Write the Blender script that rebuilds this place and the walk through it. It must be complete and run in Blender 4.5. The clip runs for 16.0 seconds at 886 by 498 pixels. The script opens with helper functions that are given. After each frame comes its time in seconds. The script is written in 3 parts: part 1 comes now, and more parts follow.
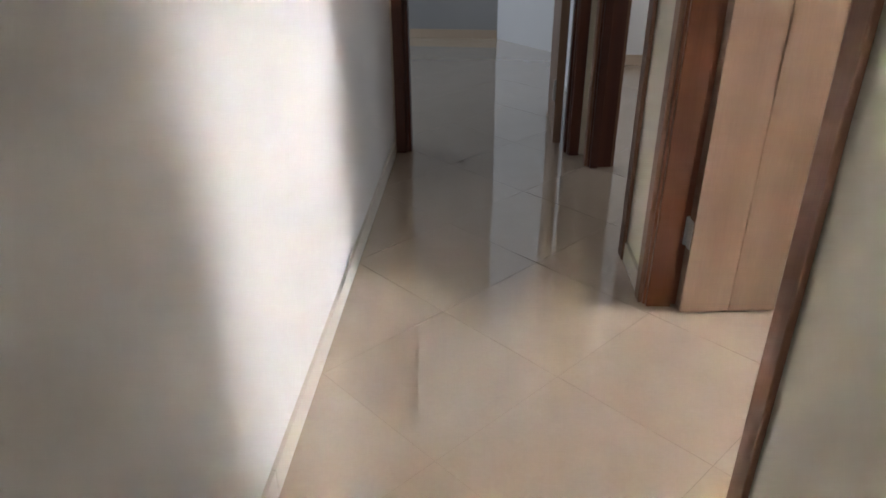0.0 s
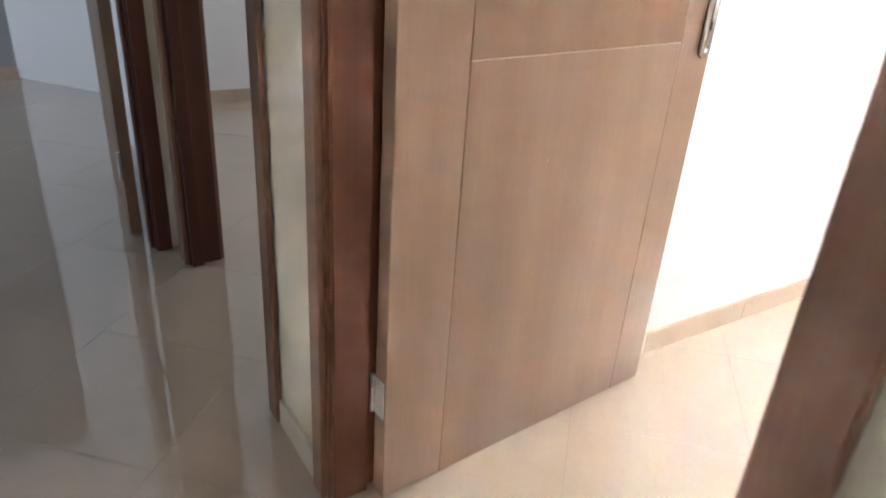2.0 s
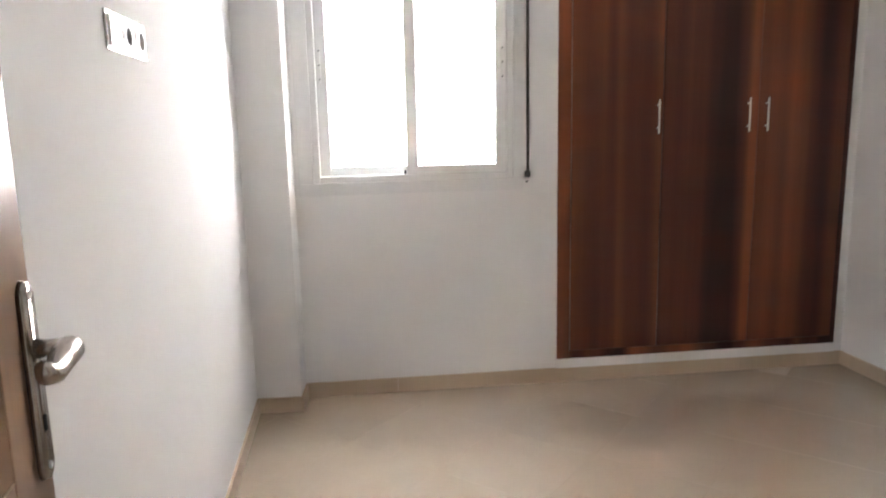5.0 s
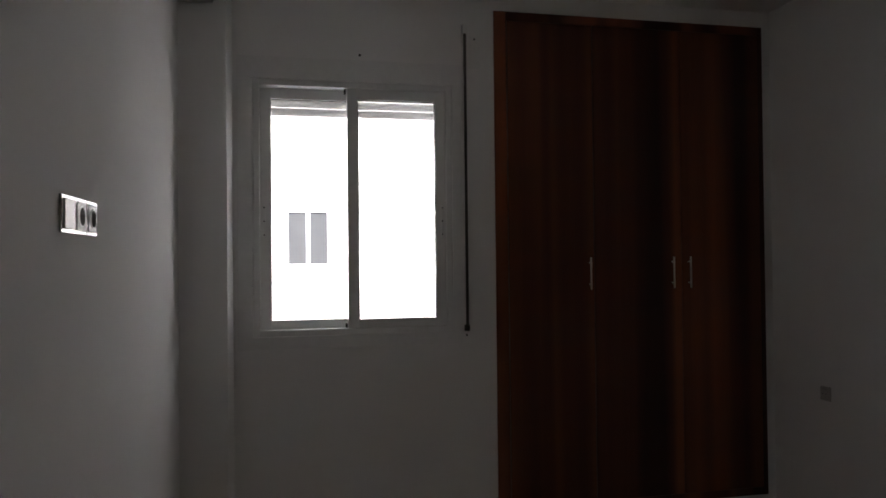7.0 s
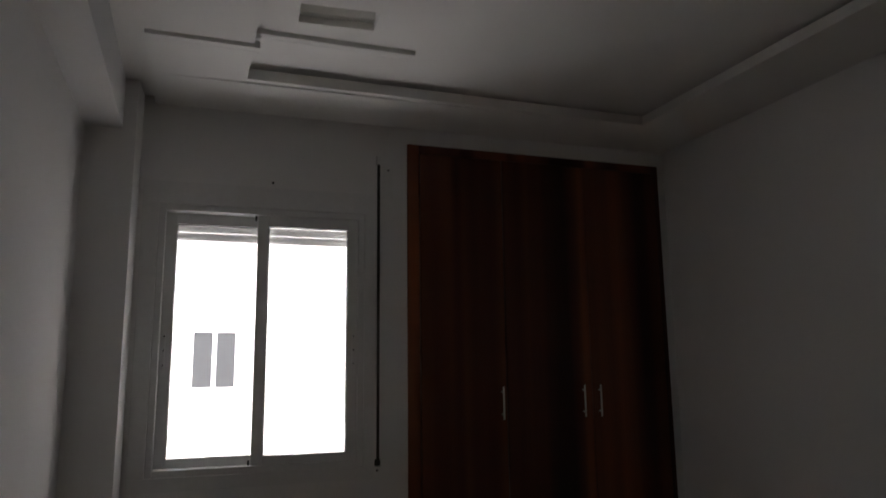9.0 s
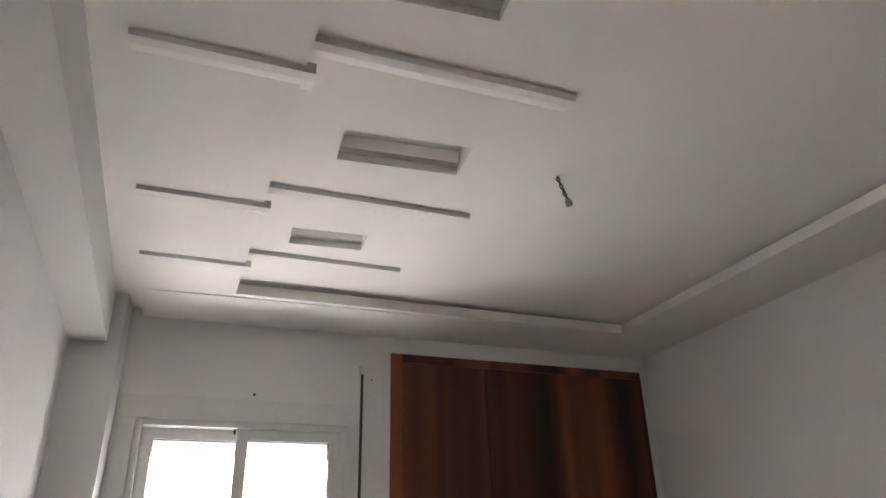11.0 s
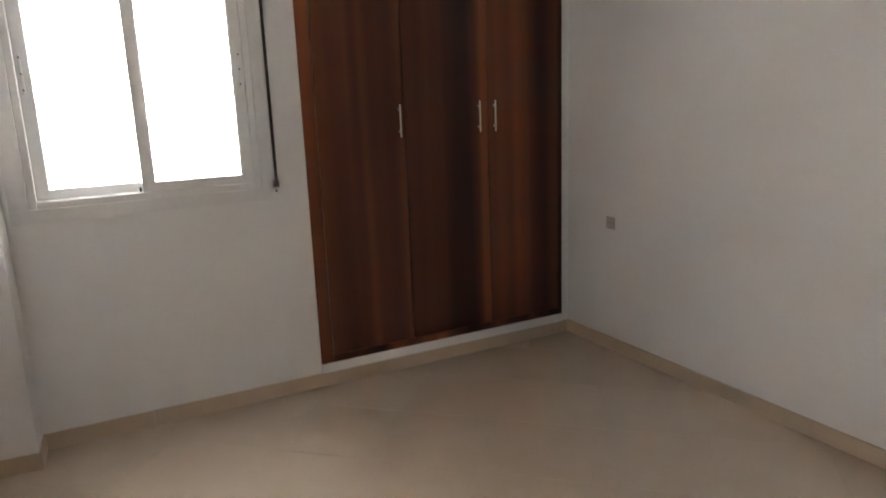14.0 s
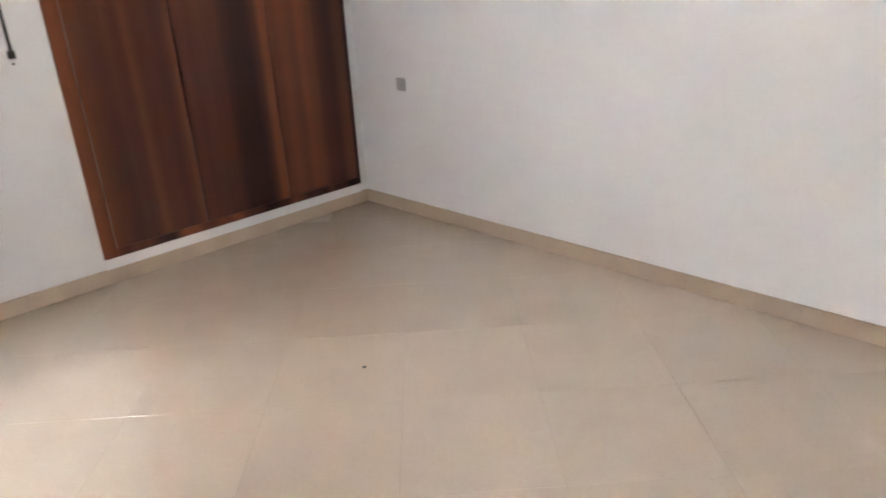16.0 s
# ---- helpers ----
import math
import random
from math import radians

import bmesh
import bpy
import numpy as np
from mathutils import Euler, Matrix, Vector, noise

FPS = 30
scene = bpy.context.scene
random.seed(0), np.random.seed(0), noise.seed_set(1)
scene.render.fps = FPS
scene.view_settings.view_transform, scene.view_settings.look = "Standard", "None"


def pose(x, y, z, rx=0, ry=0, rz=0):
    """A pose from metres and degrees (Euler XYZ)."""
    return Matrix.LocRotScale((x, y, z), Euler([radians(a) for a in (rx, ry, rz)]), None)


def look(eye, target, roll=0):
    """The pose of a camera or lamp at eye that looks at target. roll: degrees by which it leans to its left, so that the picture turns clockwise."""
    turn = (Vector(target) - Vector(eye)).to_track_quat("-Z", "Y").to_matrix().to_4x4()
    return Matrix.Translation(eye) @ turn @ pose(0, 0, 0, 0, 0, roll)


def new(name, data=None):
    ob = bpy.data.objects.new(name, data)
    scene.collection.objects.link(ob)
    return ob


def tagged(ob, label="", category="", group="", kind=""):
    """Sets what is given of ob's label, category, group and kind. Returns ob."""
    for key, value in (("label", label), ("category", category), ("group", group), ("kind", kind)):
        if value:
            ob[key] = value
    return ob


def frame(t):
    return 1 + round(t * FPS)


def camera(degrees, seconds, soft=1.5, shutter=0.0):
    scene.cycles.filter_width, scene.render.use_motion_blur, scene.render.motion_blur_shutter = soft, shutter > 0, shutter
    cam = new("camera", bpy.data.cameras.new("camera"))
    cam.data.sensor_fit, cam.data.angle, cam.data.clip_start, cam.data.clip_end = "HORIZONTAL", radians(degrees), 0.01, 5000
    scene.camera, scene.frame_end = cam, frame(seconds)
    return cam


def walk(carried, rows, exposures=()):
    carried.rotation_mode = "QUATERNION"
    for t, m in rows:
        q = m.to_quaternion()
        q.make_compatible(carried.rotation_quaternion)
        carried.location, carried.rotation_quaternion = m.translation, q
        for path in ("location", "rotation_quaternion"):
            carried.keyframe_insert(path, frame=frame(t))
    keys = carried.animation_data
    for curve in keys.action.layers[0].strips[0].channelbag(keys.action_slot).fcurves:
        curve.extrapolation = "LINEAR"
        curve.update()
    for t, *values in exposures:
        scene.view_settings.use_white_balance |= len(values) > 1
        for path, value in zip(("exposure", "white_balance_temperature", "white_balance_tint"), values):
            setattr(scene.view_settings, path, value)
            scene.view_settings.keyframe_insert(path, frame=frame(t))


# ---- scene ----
cam = camera(64.7, 16.0, soft=1.6, shutter=0.3)
PATH = [
    (0, (2.294, -0.535, 1.194), (0.539, -0.756, 0.261), -0.4),
    (0.5, (2.084, -0.569, 1.169), (0.357, -0.635, 0.161), -1.9),
    (1, (1.901, -0.567, 1.161), (0.215, -0.406, 0.098), -5.6),
    (1.5, (1.671, -0.527, 1.137), (0.03, 0.004, 0.125), -2.4),
    (2, (1.434, -0.495, 1.185), (-0.14, 0.362, 0.296), 4.0),
    (2.5, (1.233, -0.491, 1.19), (-0.276, 0.542, 0.379), 0.8),
    (3, (1.038, -0.446, 1.218), (-0.253, 0.815, 0.355), -2.2),
    (3.5, (0.926, -0.374, 1.232), (0.046, 1.178, 0.329), -0.8),
    (4, (0.831, -0.226, 1.228), (0.273, 1.547, 0.491), -4.4),
    (4.5, (0.757, -0.097, 1.27), (0.534, 1.804, 0.692), -4.0),
    (5, (0.705, -0.037, 1.311), (0.818, 1.929, 0.963), -1.3),
    (5.2, (0.686, -0.053, 1.317), (0.849, 1.922, 1.047), -1.2),
    (7.5, (0.683, -0.073, 1.43), (1.001, 1.902, 1.465), -0.1),
    (8, (0.693, -0.067, 1.435), (1.044, 1.901, 1.488), 0.3),
    (8.5, (0.714, -0.061, 1.468), (1.154, 1.88, 1.66), -0.5),
    (9, (0.714, -0.061, 1.504), (1.239, 1.839, 1.842), -0.7),
    (9.5, (0.713, -0.079, 1.523), (1.23, 1.765, 2.1), -1.0),
    (10, (0.701, -0.102, 1.553), (1.23, 1.676, 2.302), -1.2),
    (10.2, (0.699, -0.106, 1.56), (1.223, 1.646, 2.369), -1.3),
    (12.3, (0.704, -0.109, 1.614), (1.318, 1.583, 2.463), -3.8),
    (12.5, (0.706, -0.109, 1.612), (1.347, 1.664, 2.278), -4.0),
    (13, (0.792, -0.119, 1.539), (1.414, 1.773, 1.719), -5.3),
    (13.5, (0.709, -0.03, 1.538), (1.426, 1.827, 1.337), -3.0),
    (14, (0.685, -0.003, 1.468), (1.477, 1.78, 1.028), -2.2),
    (14.5, (0.661, 0.016, 1.426), (1.513, 1.729, 0.842), -2.3),
    (15, (0.652, 0.012, 1.383), (1.557, 1.677, 0.744), -1.7),
    (15.5, (0.677, 0.016, 1.365), (1.712, 1.58, 0.671), -1.9),
    (16, (0.705, 0.026, 1.322), (1.906, 1.435, 0.567), -3.1),
]
EXPOSURES = [(t, stops, kelvin, 15) for t, stops, kelvin in (
    (0.0, 6.95, 6350), (0.5, 6.9, 6250), (1.0, 6.95, 6800), (1.5, 7.05, 7000), (2.0, 7.3, 6150), (2.5, 7.2, 5900), (3.0, 6.98, 5650), (3.5, 6.42, 5700),
    (4.0, 6.0, 5950), (4.5, 5.82, 6200), (5.2, 5.62, 6400), (7.0, 2.6, 6350), (7.5, 2.6, 6350),
    (8.0, 2.2, 6350), (8.5, 2.1, 6350), (9.0, 2.25, 6450), (9.5, 3.4, 6600), (10.0, 4.15, 6650), (12.5, 4.7, 6500), (13.0, 5.05, 6600), (13.5, 4.85, 6700), (14.0, 4.95, 6700), (14.5, 5.25, 6500), (15.0, 5.5, 6400), (15.5, 5.82, 6300), (16.0, 6.18, 6150))]
walk(cam, [(t, look(eye, target, roll)) for t, eye, target, roll in PATH], EXPOSURES)

# ---- daylight ----
world = bpy.data.worlds.new("daylight")
scene.world = world
world.use_nodes = True
sky = world.node_tree.nodes.new("ShaderNodeTexSky")
sky.sky_type = "NISHITA"
sky.sun_disc = False
sky.sun_elevation = radians(48)
sky.sun_rotation = radians(200)
world.node_tree.links.new(sky.outputs[0], world.node_tree.nodes["Background"].inputs[0])
world.node_tree.nodes["Background"].inputs[1].default_value = 0.12

sun = new("sun", bpy.data.lights.new("sun", "SUN"))
sun.data.energy = 3.2
sun.data.angle = radians(0.5)
sun.data.color = (1.0, 0.95, 0.88)
sun.matrix_world = look((0, 0, 0), (-0.25, 0.62, -0.75))


def area_lamp(name, m, w, h, watts, colour):
    lamp = new(name, bpy.data.lights.new(name, "AREA"))
    lamp.data.shape = "RECTANGLE"
    lamp.data.size, lamp.data.size_y = w, h
    lamp.data.energy, lamp.data.color = watts, colour
    lamp.matrix_world = m
    return lamp


# ---- plan ----
H = 2.745           # lower plane of the false ceiling
HC = 2.98           # structural ceiling
DT = 0.14           # thickness of the wall between corridor and rooms
CL = -1.122         # far side of the corridor at x = 0
CS = 0.062          # its slant
DS = 0.085          # slant of the door wall
OW = 0.849          # width of the bedroom door opening
WIN = 3.278         # window wall at x = 0
SL = 0.054          # its slant
RX = 3.05           # east wall at the window wall
RS = 0.075          # its slant
PW, PY = 0.205, 3.115   # pillar
SW = 0.075          # slant of the switch wall
BZ = 2.555          # underside of the beam over the switch wall
BH = 0.072          # skirting height


def wy(x):
    return WIN + SL * x


def rx(y):
    return RX + RS * (WIN - y)


# frame of the slanted window wall: local x along the wall, y outwards, z up
WM = Matrix.Translation((0, WIN, 0)) @ Matrix.Rotation(math.atan(SL), 4, "Z")
WK = math.sqrt(1 + SL * SL)
# frame of the slanted switch wall: local x towards the window, y into the wall
SM = Matrix.Translation((SW * PY, 0, 0)) @ Matrix.Rotation(math.atan2(1, -SW), 4, "Z")
# frame of the slanted corridor wall: local x backwards along the corridor, y into the wall
CM = Matrix.Translation((0, CL, 0)) @ Matrix.Rotation(math.atan(CS), 4, "Z") @ Matrix.Rotation(math.pi, 4, "Z")
# frame of the slanted door wall: local x from the hinge jamb along the wall, y into the rooms
DM = Matrix.Translation((0.348, -0.14, 0)) @ Matrix.Rotation(math.atan(DS), 4, "Z")
# frame of the wall across the corridor: local x from the far jamb towards the rooms, y into the hall
XM = Matrix.Translation((-0.96, -1.115, 0)) @ Matrix.Rotation(math.pi / 2 + math.atan(CS), 4, "Z")
# frame of the slanted east wall: local x along the wall towards the door, y into the wall
EM = Matrix.Translation((RX, WIN, 0)) @ Matrix.Rotation(math.atan2(-1, RS), 4, "Z")

area_lamp("window_light_next_room", pose(-2.0, 3.1, 1.6, -90, 0, 0), 1.1, 1.1, 0.15, (0.93, 0.97, 1.0))
area_lamp("window_light_hall", pose(-3.0, -3.9, 1.5, 90, 0, 0), 1.4, 1.6, 0.22, (0.72, 0.85, 1.0))
# lamp added above the window outside, on top of the sky's own light
area_lamp("sky_fill_bedroom", look((0.75, 5.0, 3.9), (0.75, 3.3, 1.5)), 1.6, 0.8, 0.9, (0.88, 0.95, 1.0))
# lamp added below the sill outside, throws fill light up at the ceiling
area_lamp("ceiling_fill_bedroom", look((0.15, 4.7, 0.05), (0.7, 2.2, 2.7)), 1.3, 1.2, 3.7, (1.0, 0.98, 0.96))
# fill lamp added at the unseen end of the corridor for ambient light
area_lamp("corridor_fill_light", pose(3.68, -0.62, 1.05, 90, 0, 90), 0.7, 2.0, 0.05, (1.0, 0.97, 0.92))


# ---- materials ----
def node_material(name):
    m = bpy.data.materials.new(name)
    m.use_nodes = True
    return m, m.node_tree.nodes, m.node_tree.links, m.node_tree.nodes["Principled BSDF"]


def coords(n, l, scale, kind="Object"):
    tc = n.new("ShaderNodeTexCoord")
    mp = n.new("ShaderNodeMapping")
    mp.inputs["Scale"].default_value = scale
    l.new(tc.outputs[kind], mp.inputs["Vector"])
    return mp.outputs["Vector"]


def noise_node(n, l, vec, scale, detail=4.0, rough=0.55, distortion=0.0):
    t = n.new("ShaderNodeTexNoise")
    t.inputs["Scale"].default_value = scale
    t.inputs["Detail"].default_value = detail
    t.inputs["Roughness"].default_value = rough
    t.inputs["Distortion"].default_value = distortion
    l.new(vec, t.inputs["Vector"])
    return t.outputs["Fac"]


def ramp(n, l, fac, stops):
    r = n.new("ShaderNodeValToRGB")
    e = r.color_ramp.elements
    while len(e) < len(stops):
        e.new(0.5)
    for el, (p, c) in zip(e, stops):
        el.position, el.color = p, (*c, 1)
    l.new(fac, r.inputs["Fac"])
    return r.outputs["Color"]


def bump(n, l, b, height, strength, distance):
    k = n.new("ShaderNodeBump")
    k.inputs["Strength"].default_value = strength
    k.inputs["Distance"].default_value = distance
    l.new(height, k.inputs["Height"])
    l.new(k.outputs["Normal"], b.inputs["Normal"])
    return k


def mixed(n, l, a, b, fac, mode="MIX"):
    m = n.new("ShaderNodeMix")
    m.data_type, m.blend_type = "RGBA", mode
    for s, v in ((m.inputs[0], fac), (m.inputs[6], a), (m.inputs[7], b)):
        if isinstance(v, (int, float)):
            s.default_value = v
        elif isinstance(v, tuple):
            s.default_value = (*v, 1)
        else:
            l.new(v, s)
    return m.outputs[2]


def paint(name, a, b, rough=0.6, relief=0.15, spec=0.35):
    m, n, l, p = node_material(name)
    v = coords(n, l, (1, 1, 1))
    big = noise_node(n, l, v, 1.3, 3)
    fine = noise_node(n, l, v, 60, 5, 0.6)
    l.new(ramp(n, l, big, [(0.3, a), (0.7, b)]), p.inputs["Base Color"])
    p.inputs["Roughness"].default_value = rough
    p.inputs["Specular IOR Level"].default_value = spec
    roll = noise_node(n, l, v, 6, 3)
    mm = n.new("ShaderNodeMath")
    mm.operation = "MULTIPLY_ADD"
    l.new(roll, mm.inputs[0])
    mm.inputs[1].default_value = 1.6
    l.new(fine, mm.inputs[2])
    bump(n, l, p, mm.outputs[0], relief, 0.002)
    return m


def plain(name, colour, rough=0.5, metal=0.0, wear=0.12):
    m, n, l, p = node_material(name)
    v = coords(n, l, (1, 1, 1))
    f = noise_node(n, l, v, 35, 4)
    dark = tuple(c * (1 - wear) for c in colour)
    l.new(ramp(n, l, f, [(0.3, dark), (0.75, colour)]), p.inputs["Base Color"])
    p.inputs["Roughness"].default_value = rough
    p.inputs["Metallic"].default_value = metal
    return m


def wood(name, dark, mid, light, streak, rough, relief, grain=1.0, contrast=0.7):
    m, n, l, p = node_material(name)
    info = n.new("ShaderNodeObjectInfo")
    tc = n.new("ShaderNodeTexCoord")
    add = n.new("ShaderNodeVectorMath")
    add.operation = "ADD"
    sc = n.new("ShaderNodeVectorMath")
    sc.operation = "SCALE"
    sc.inputs[0].default_value = (9.0, 5.0, 13.0)
    l.new(info.outputs["Random"], sc.inputs["Scale"])
    l.new(tc.outputs["Object"], add.inputs[0])
    l.new(sc.outputs[0], add.inputs[1])
    mp = n.new("ShaderNodeMapping")
    mp.inputs["Scale"].default_value = streak
    l.new(add.outputs[0], mp.inputs["Vector"])
    v = mp.outputs["Vector"]
    wide = noise_node(n, l, v, 1.0, 1.5, 0.5, 0.3)
    fine = noise_node(n, l, v, 9.0 * grain, 6, 0.65, 0.4)
    col = ramp(n, l, wide, [(0.36, dark), (0.50, mid), (0.67, light)])
    fcol = ramp(n, l, fine, [(0.25, (0.6, 0.6, 0.6)), (0.7, (1.1, 1.1, 1.1))])
    col = mixed(n, l, col, fcol, contrast, "MULTIPLY")
    l.new(col, p.inputs["Base Color"])
    p.inputs["Roughness"].default_value = rough
    p.inputs["Specular IOR Level"].default_value = 0.3
    bump(n, l, p, fine, relief, 0.0015)
    return m


WALL = paint("white_wall_paint", (0.81, 0.805, 0.795), (0.86, 0.855, 0.845), 0.85, 0.15, 0.15)
CORRIDOR_WALL = paint("cream_wall_paint", (0.72, 0.67, 0.55), (0.79, 0.74, 0.62), 0.4)
CEILING = paint("plaster_ceiling", (0.82, 0.81, 0.78), (0.87, 0.86, 0.83), 0.75, 0.08)
GREY_WALL = paint("grey_wall_paint", (0.34, 0.34, 0.34), (0.4, 0.4, 0.4), 0.6)
FACADE = paint("facade_render", (0.74, 0.73, 0.70), (0.82, 0.81, 0.78), 0.85, 0.4)
SKIRT = paint("beige_skirting", (0.54, 0.425, 0.31), (0.61, 0.49, 0.37), 0.5, 0.03, 0.2)
PALE_SKIRT = paint("cream_skirting", (0.62, 0.57, 0.50), (0.70, 0.65, 0.58), 0.4, 0.03, 0.3)
GROUT = plain("grout", (0.38, 0.30, 0.225), 0.7)
ALU = plain("white_aluminium", (0.80, 0.80, 0.79), 0.35, 0.0, 0.05)
RUBBER = plain("black_rubber", (0.02, 0.02, 0.02), 0.6)
STRAP = plain("grey_strap", (0.07, 0.065, 0.06), 0.8)
CHROME = plain("satin_nickel", (0.42, 0.385, 0.35), 0.26, 1.0, 0.1)
STEEL = plain("zinc_steel", (0.76, 0.77, 0.76), 0.45, 0.35, 0.1)
PLASTIC = plain("white_plastic", (0.74, 0.74, 0.72), 0.3, 0.0, 0.04)
GREY_PLASTIC = plain("grey_plastic", (0.34, 0.33, 0.32), 0.35)
PULL = plain("satin_pull", (0.82, 0.76, 0.70), 0.38, 1.0, 0.05)
PALE_GREY = plain("pale_grey_plastic", (0.5, 0.49, 0.47), 0.4)
SILVER = plain("chromed_plastic", (0.5, 0.5, 0.49), 0.22, 0.9, 0.05)
INLAY = plain("pale_inlay", (0.62, 0.48, 0.34), 0.25)
DARK = plain("dark_hole", (0.015, 0.015, 0.015), 0.8)
SHUTTER = plain("shutter_slat", (0.8, 0.8, 0.78), 0.5)
GREY_SHUTTER = plain("grey_louvre", (0.058, 0.062, 0.066), 0.6)
WIRE = plain("wire_sheath", (0.05, 0.045, 0.04), 0.5)
WARDROBE = wood("walnut_laminate", (0.047, 0.0126, 0.0081), (0.120, 0.0345, 0.019), (0.28, 0.083, 0.036), (5.6, 1.0, 0.09), 0.34, 0.03, 3.0, 0.35)
JAMB = wood("red_brown_stain", (0.215, 0.082, 0.044), (0.25, 0.098, 0.053), (0.285, 0.116, 0.064), (14, 14, 0.5), 0.36, 0.04, 1.0, 0.3)
CASING = wood("brown_casing_stain", (0.22, 0.113, 0.068), (0.25, 0.13, 0.08), (0.28, 0.148, 0.092), (16, 16, 0.5), 0.36, 0.05, 1.0, 0.3)
# darker brown than JAMB, for the frames of the two farther doorways
DARK_JAMB = wood("dark_brown_wood", (0.075, 0.024, 0.013), (0.095, 0.031, 0.017), (0.12, 0.04, 0.022), (14, 14, 0.5), 0.34, 0.05, 1.0, 0.3)
LEAF = wood("oak_varnish", (0.27, 0.168, 0.110), (0.295, 0.187, 0.123), (0.32, 0.206, 0.138), (8, 8, 0.5), 0.37, 0.04, 1.6, 0.2)


def rippled_wood():
    m, n, l, p = node_material("rippled_oak_varnish")
    v = coords(n, l, (1, 1, 1))
    wide = noise_node(n, l, coords(n, l, (9, 9, 0.5)), 1.0, 4, 0.55, 0.3)
    l.new(ramp(n, l, wide, [(0.3, (0.27, 0.168, 0.110)), (0.5, (0.295, 0.187, 0.123)), (0.7, (0.32, 0.206, 0.138))]), p.inputs["Base Color"])
    p.inputs["Roughness"].default_value = 0.22

    def maths(op, a, b=0.0, c=0.0):
        k = n.new("ShaderNodeMath")
        k.operation = op
        for slot, val in zip(k.inputs, (a, b, c)):
            if isinstance(val, (int, float)):
                slot.default_value = val
            else:
                l.new(val, slot)
        return k.outputs[0]

    # wavy crests about 6 mm apart that wander, merge and break off
    wander = noise_node(n, l, coords(n, l, (3.0, 3.0, 2.6)), 1.0, 2, 0.5, 0.4)
    split = noise_node(n, l, coords(n, l, (14.0, 14.0, 22.0)), 1.0, 2, 0.5)
    xyz = n.new("ShaderNodeSeparateXYZ")
    l.new(v, xyz.inputs[0])
    phase = maths("MULTIPLY_ADD", xyz.outputs["Z"], 980.0, maths("MULTIPLY_ADD", wander, 46.0, maths("MULTIPLY", split, 6.0)))
    crest = maths("SINE", phase)
    # the relief dies out unevenly above the inlay
    edge = maths("MULTIPLY_ADD", noise_node(n, l, coords(n, l, (7.0, 7.0, 3.0)), 1.0, 3), -0.22, maths("SUBTRACT", xyz.outputs["Z"], 0.935))
    fade = n.new("ShaderNodeMapRange")
    fade.inputs["From Min"].default_value = -0.04
    fade.inputs["From Max"].default_value = 0.06
    l.new(edge, fade.inputs["Value"])
    bump(n, l, p, maths("MULTIPLY", crest, fade.outputs[0]), 0.5, 0.0008)
    return m


RIPPLE = rippled_wood()


def polished_tile():
    m, n, l, p = node_material("polished_porcelain")
    info = n.new("ShaderNodeObjectInfo")
    tc = n.new("ShaderNodeTexCoord")
    sc = n.new("ShaderNodeVectorMath")
    sc.operation = "SCALE"
    sc.inputs[0].default_value = (7.0, 11.0, 3.0)
    l.new(info.outputs["Random"], sc.inputs["Scale"])
    add = n.new("ShaderNodeVectorMath")
    add.operation = "ADD"
    l.new(tc.outputs["Object"], add.inputs[0])
    l.new(sc.outputs[0], add.inputs[1])
    cloud = noise_node(n, l, add.outputs[0], 3.0, 5, 0.6, 0.6)
    speck = noise_node(n, l, add.outputs[0], 90, 3, 0.6)
    col = ramp(n, l, cloud, [(0.3, (0.52, 0.42, 0.322)), (0.7, (0.55, 0.448, 0.348))])
    col = mixed(n, l, col, ramp(n, l, speck, [(0.3, (0.96, 0.96, 0.96)), (0.7, (1.02, 1.02, 1.02))]), 0.6, "MULTIPLY")
    l.new(col, p.inputs["Base Color"])
    smear = noise_node(n, l, add.outputs[0], 5.0, 3)
    mr = n.new("ShaderNodeMapRange")
    mr.inputs["To Min"].default_value = 0.008
    mr.inputs["To Max"].default_value = 0.025
    l.new(smear, mr.inputs["Value"])
    l.new(mr.outputs[0], p.inputs["Roughness"])
    p.inputs["Specular IOR Level"].default_value = 1.0
    p.inputs["Coat Weight"].default_value = 1.0
    p.inputs["Coat IOR"].default_value = 1.7
    p.inputs["Coat Roughness"].default_value = 0.01
    wav = noise_node(n, l, add.outputs[0], 2.2, 1)
    bump(n, l, p, wav, 0.01, 0.01)
    return m


TILE = polished_tile()


def glass_material():
    m, n, l, p = node_material("window_glass")
    p.inputs["Base Color"].default_value = (1, 1, 1, 1)
    p.inputs["Roughness"].default_value = 0.0
    p.inputs["Transmission Weight"].default_value = 1.0
    p.inputs["IOR"].default_value = 1.45
    return m


GLASS = glass_material()


# ---- mesh helpers ----
def box(bm, x0, x1, y0, y1, z0, z1, m=None, bevel=0.0):
    vs = [bm.verts.new((x, y, z)) for x in (x0, x1) for y in (y0, y1) for z in (z0, z1)]
    fs = [(0, 1, 3, 2), (4, 6, 7, 5), (0, 4, 5, 1), (2, 3, 7, 6), (0, 2, 6, 4), (1, 5, 7, 3)]
    faces = [bm.faces.new([vs[i] for i in f]) for f in fs]
    if bevel:
        es = list({e for f in faces for e in f.edges})
        r = bmesh.ops.bevel(bm, geom=es, offset=bevel, segments=2, profile=0.6, affect="EDGES")
        vs = list({v for f in r["faces"] for v in f.verts} | {v for v in vs if v.is_valid})
    if m is not None:
        bmesh.ops.transform(bm, matrix=m, verts=[v for v in vs if v.is_valid])
    return vs


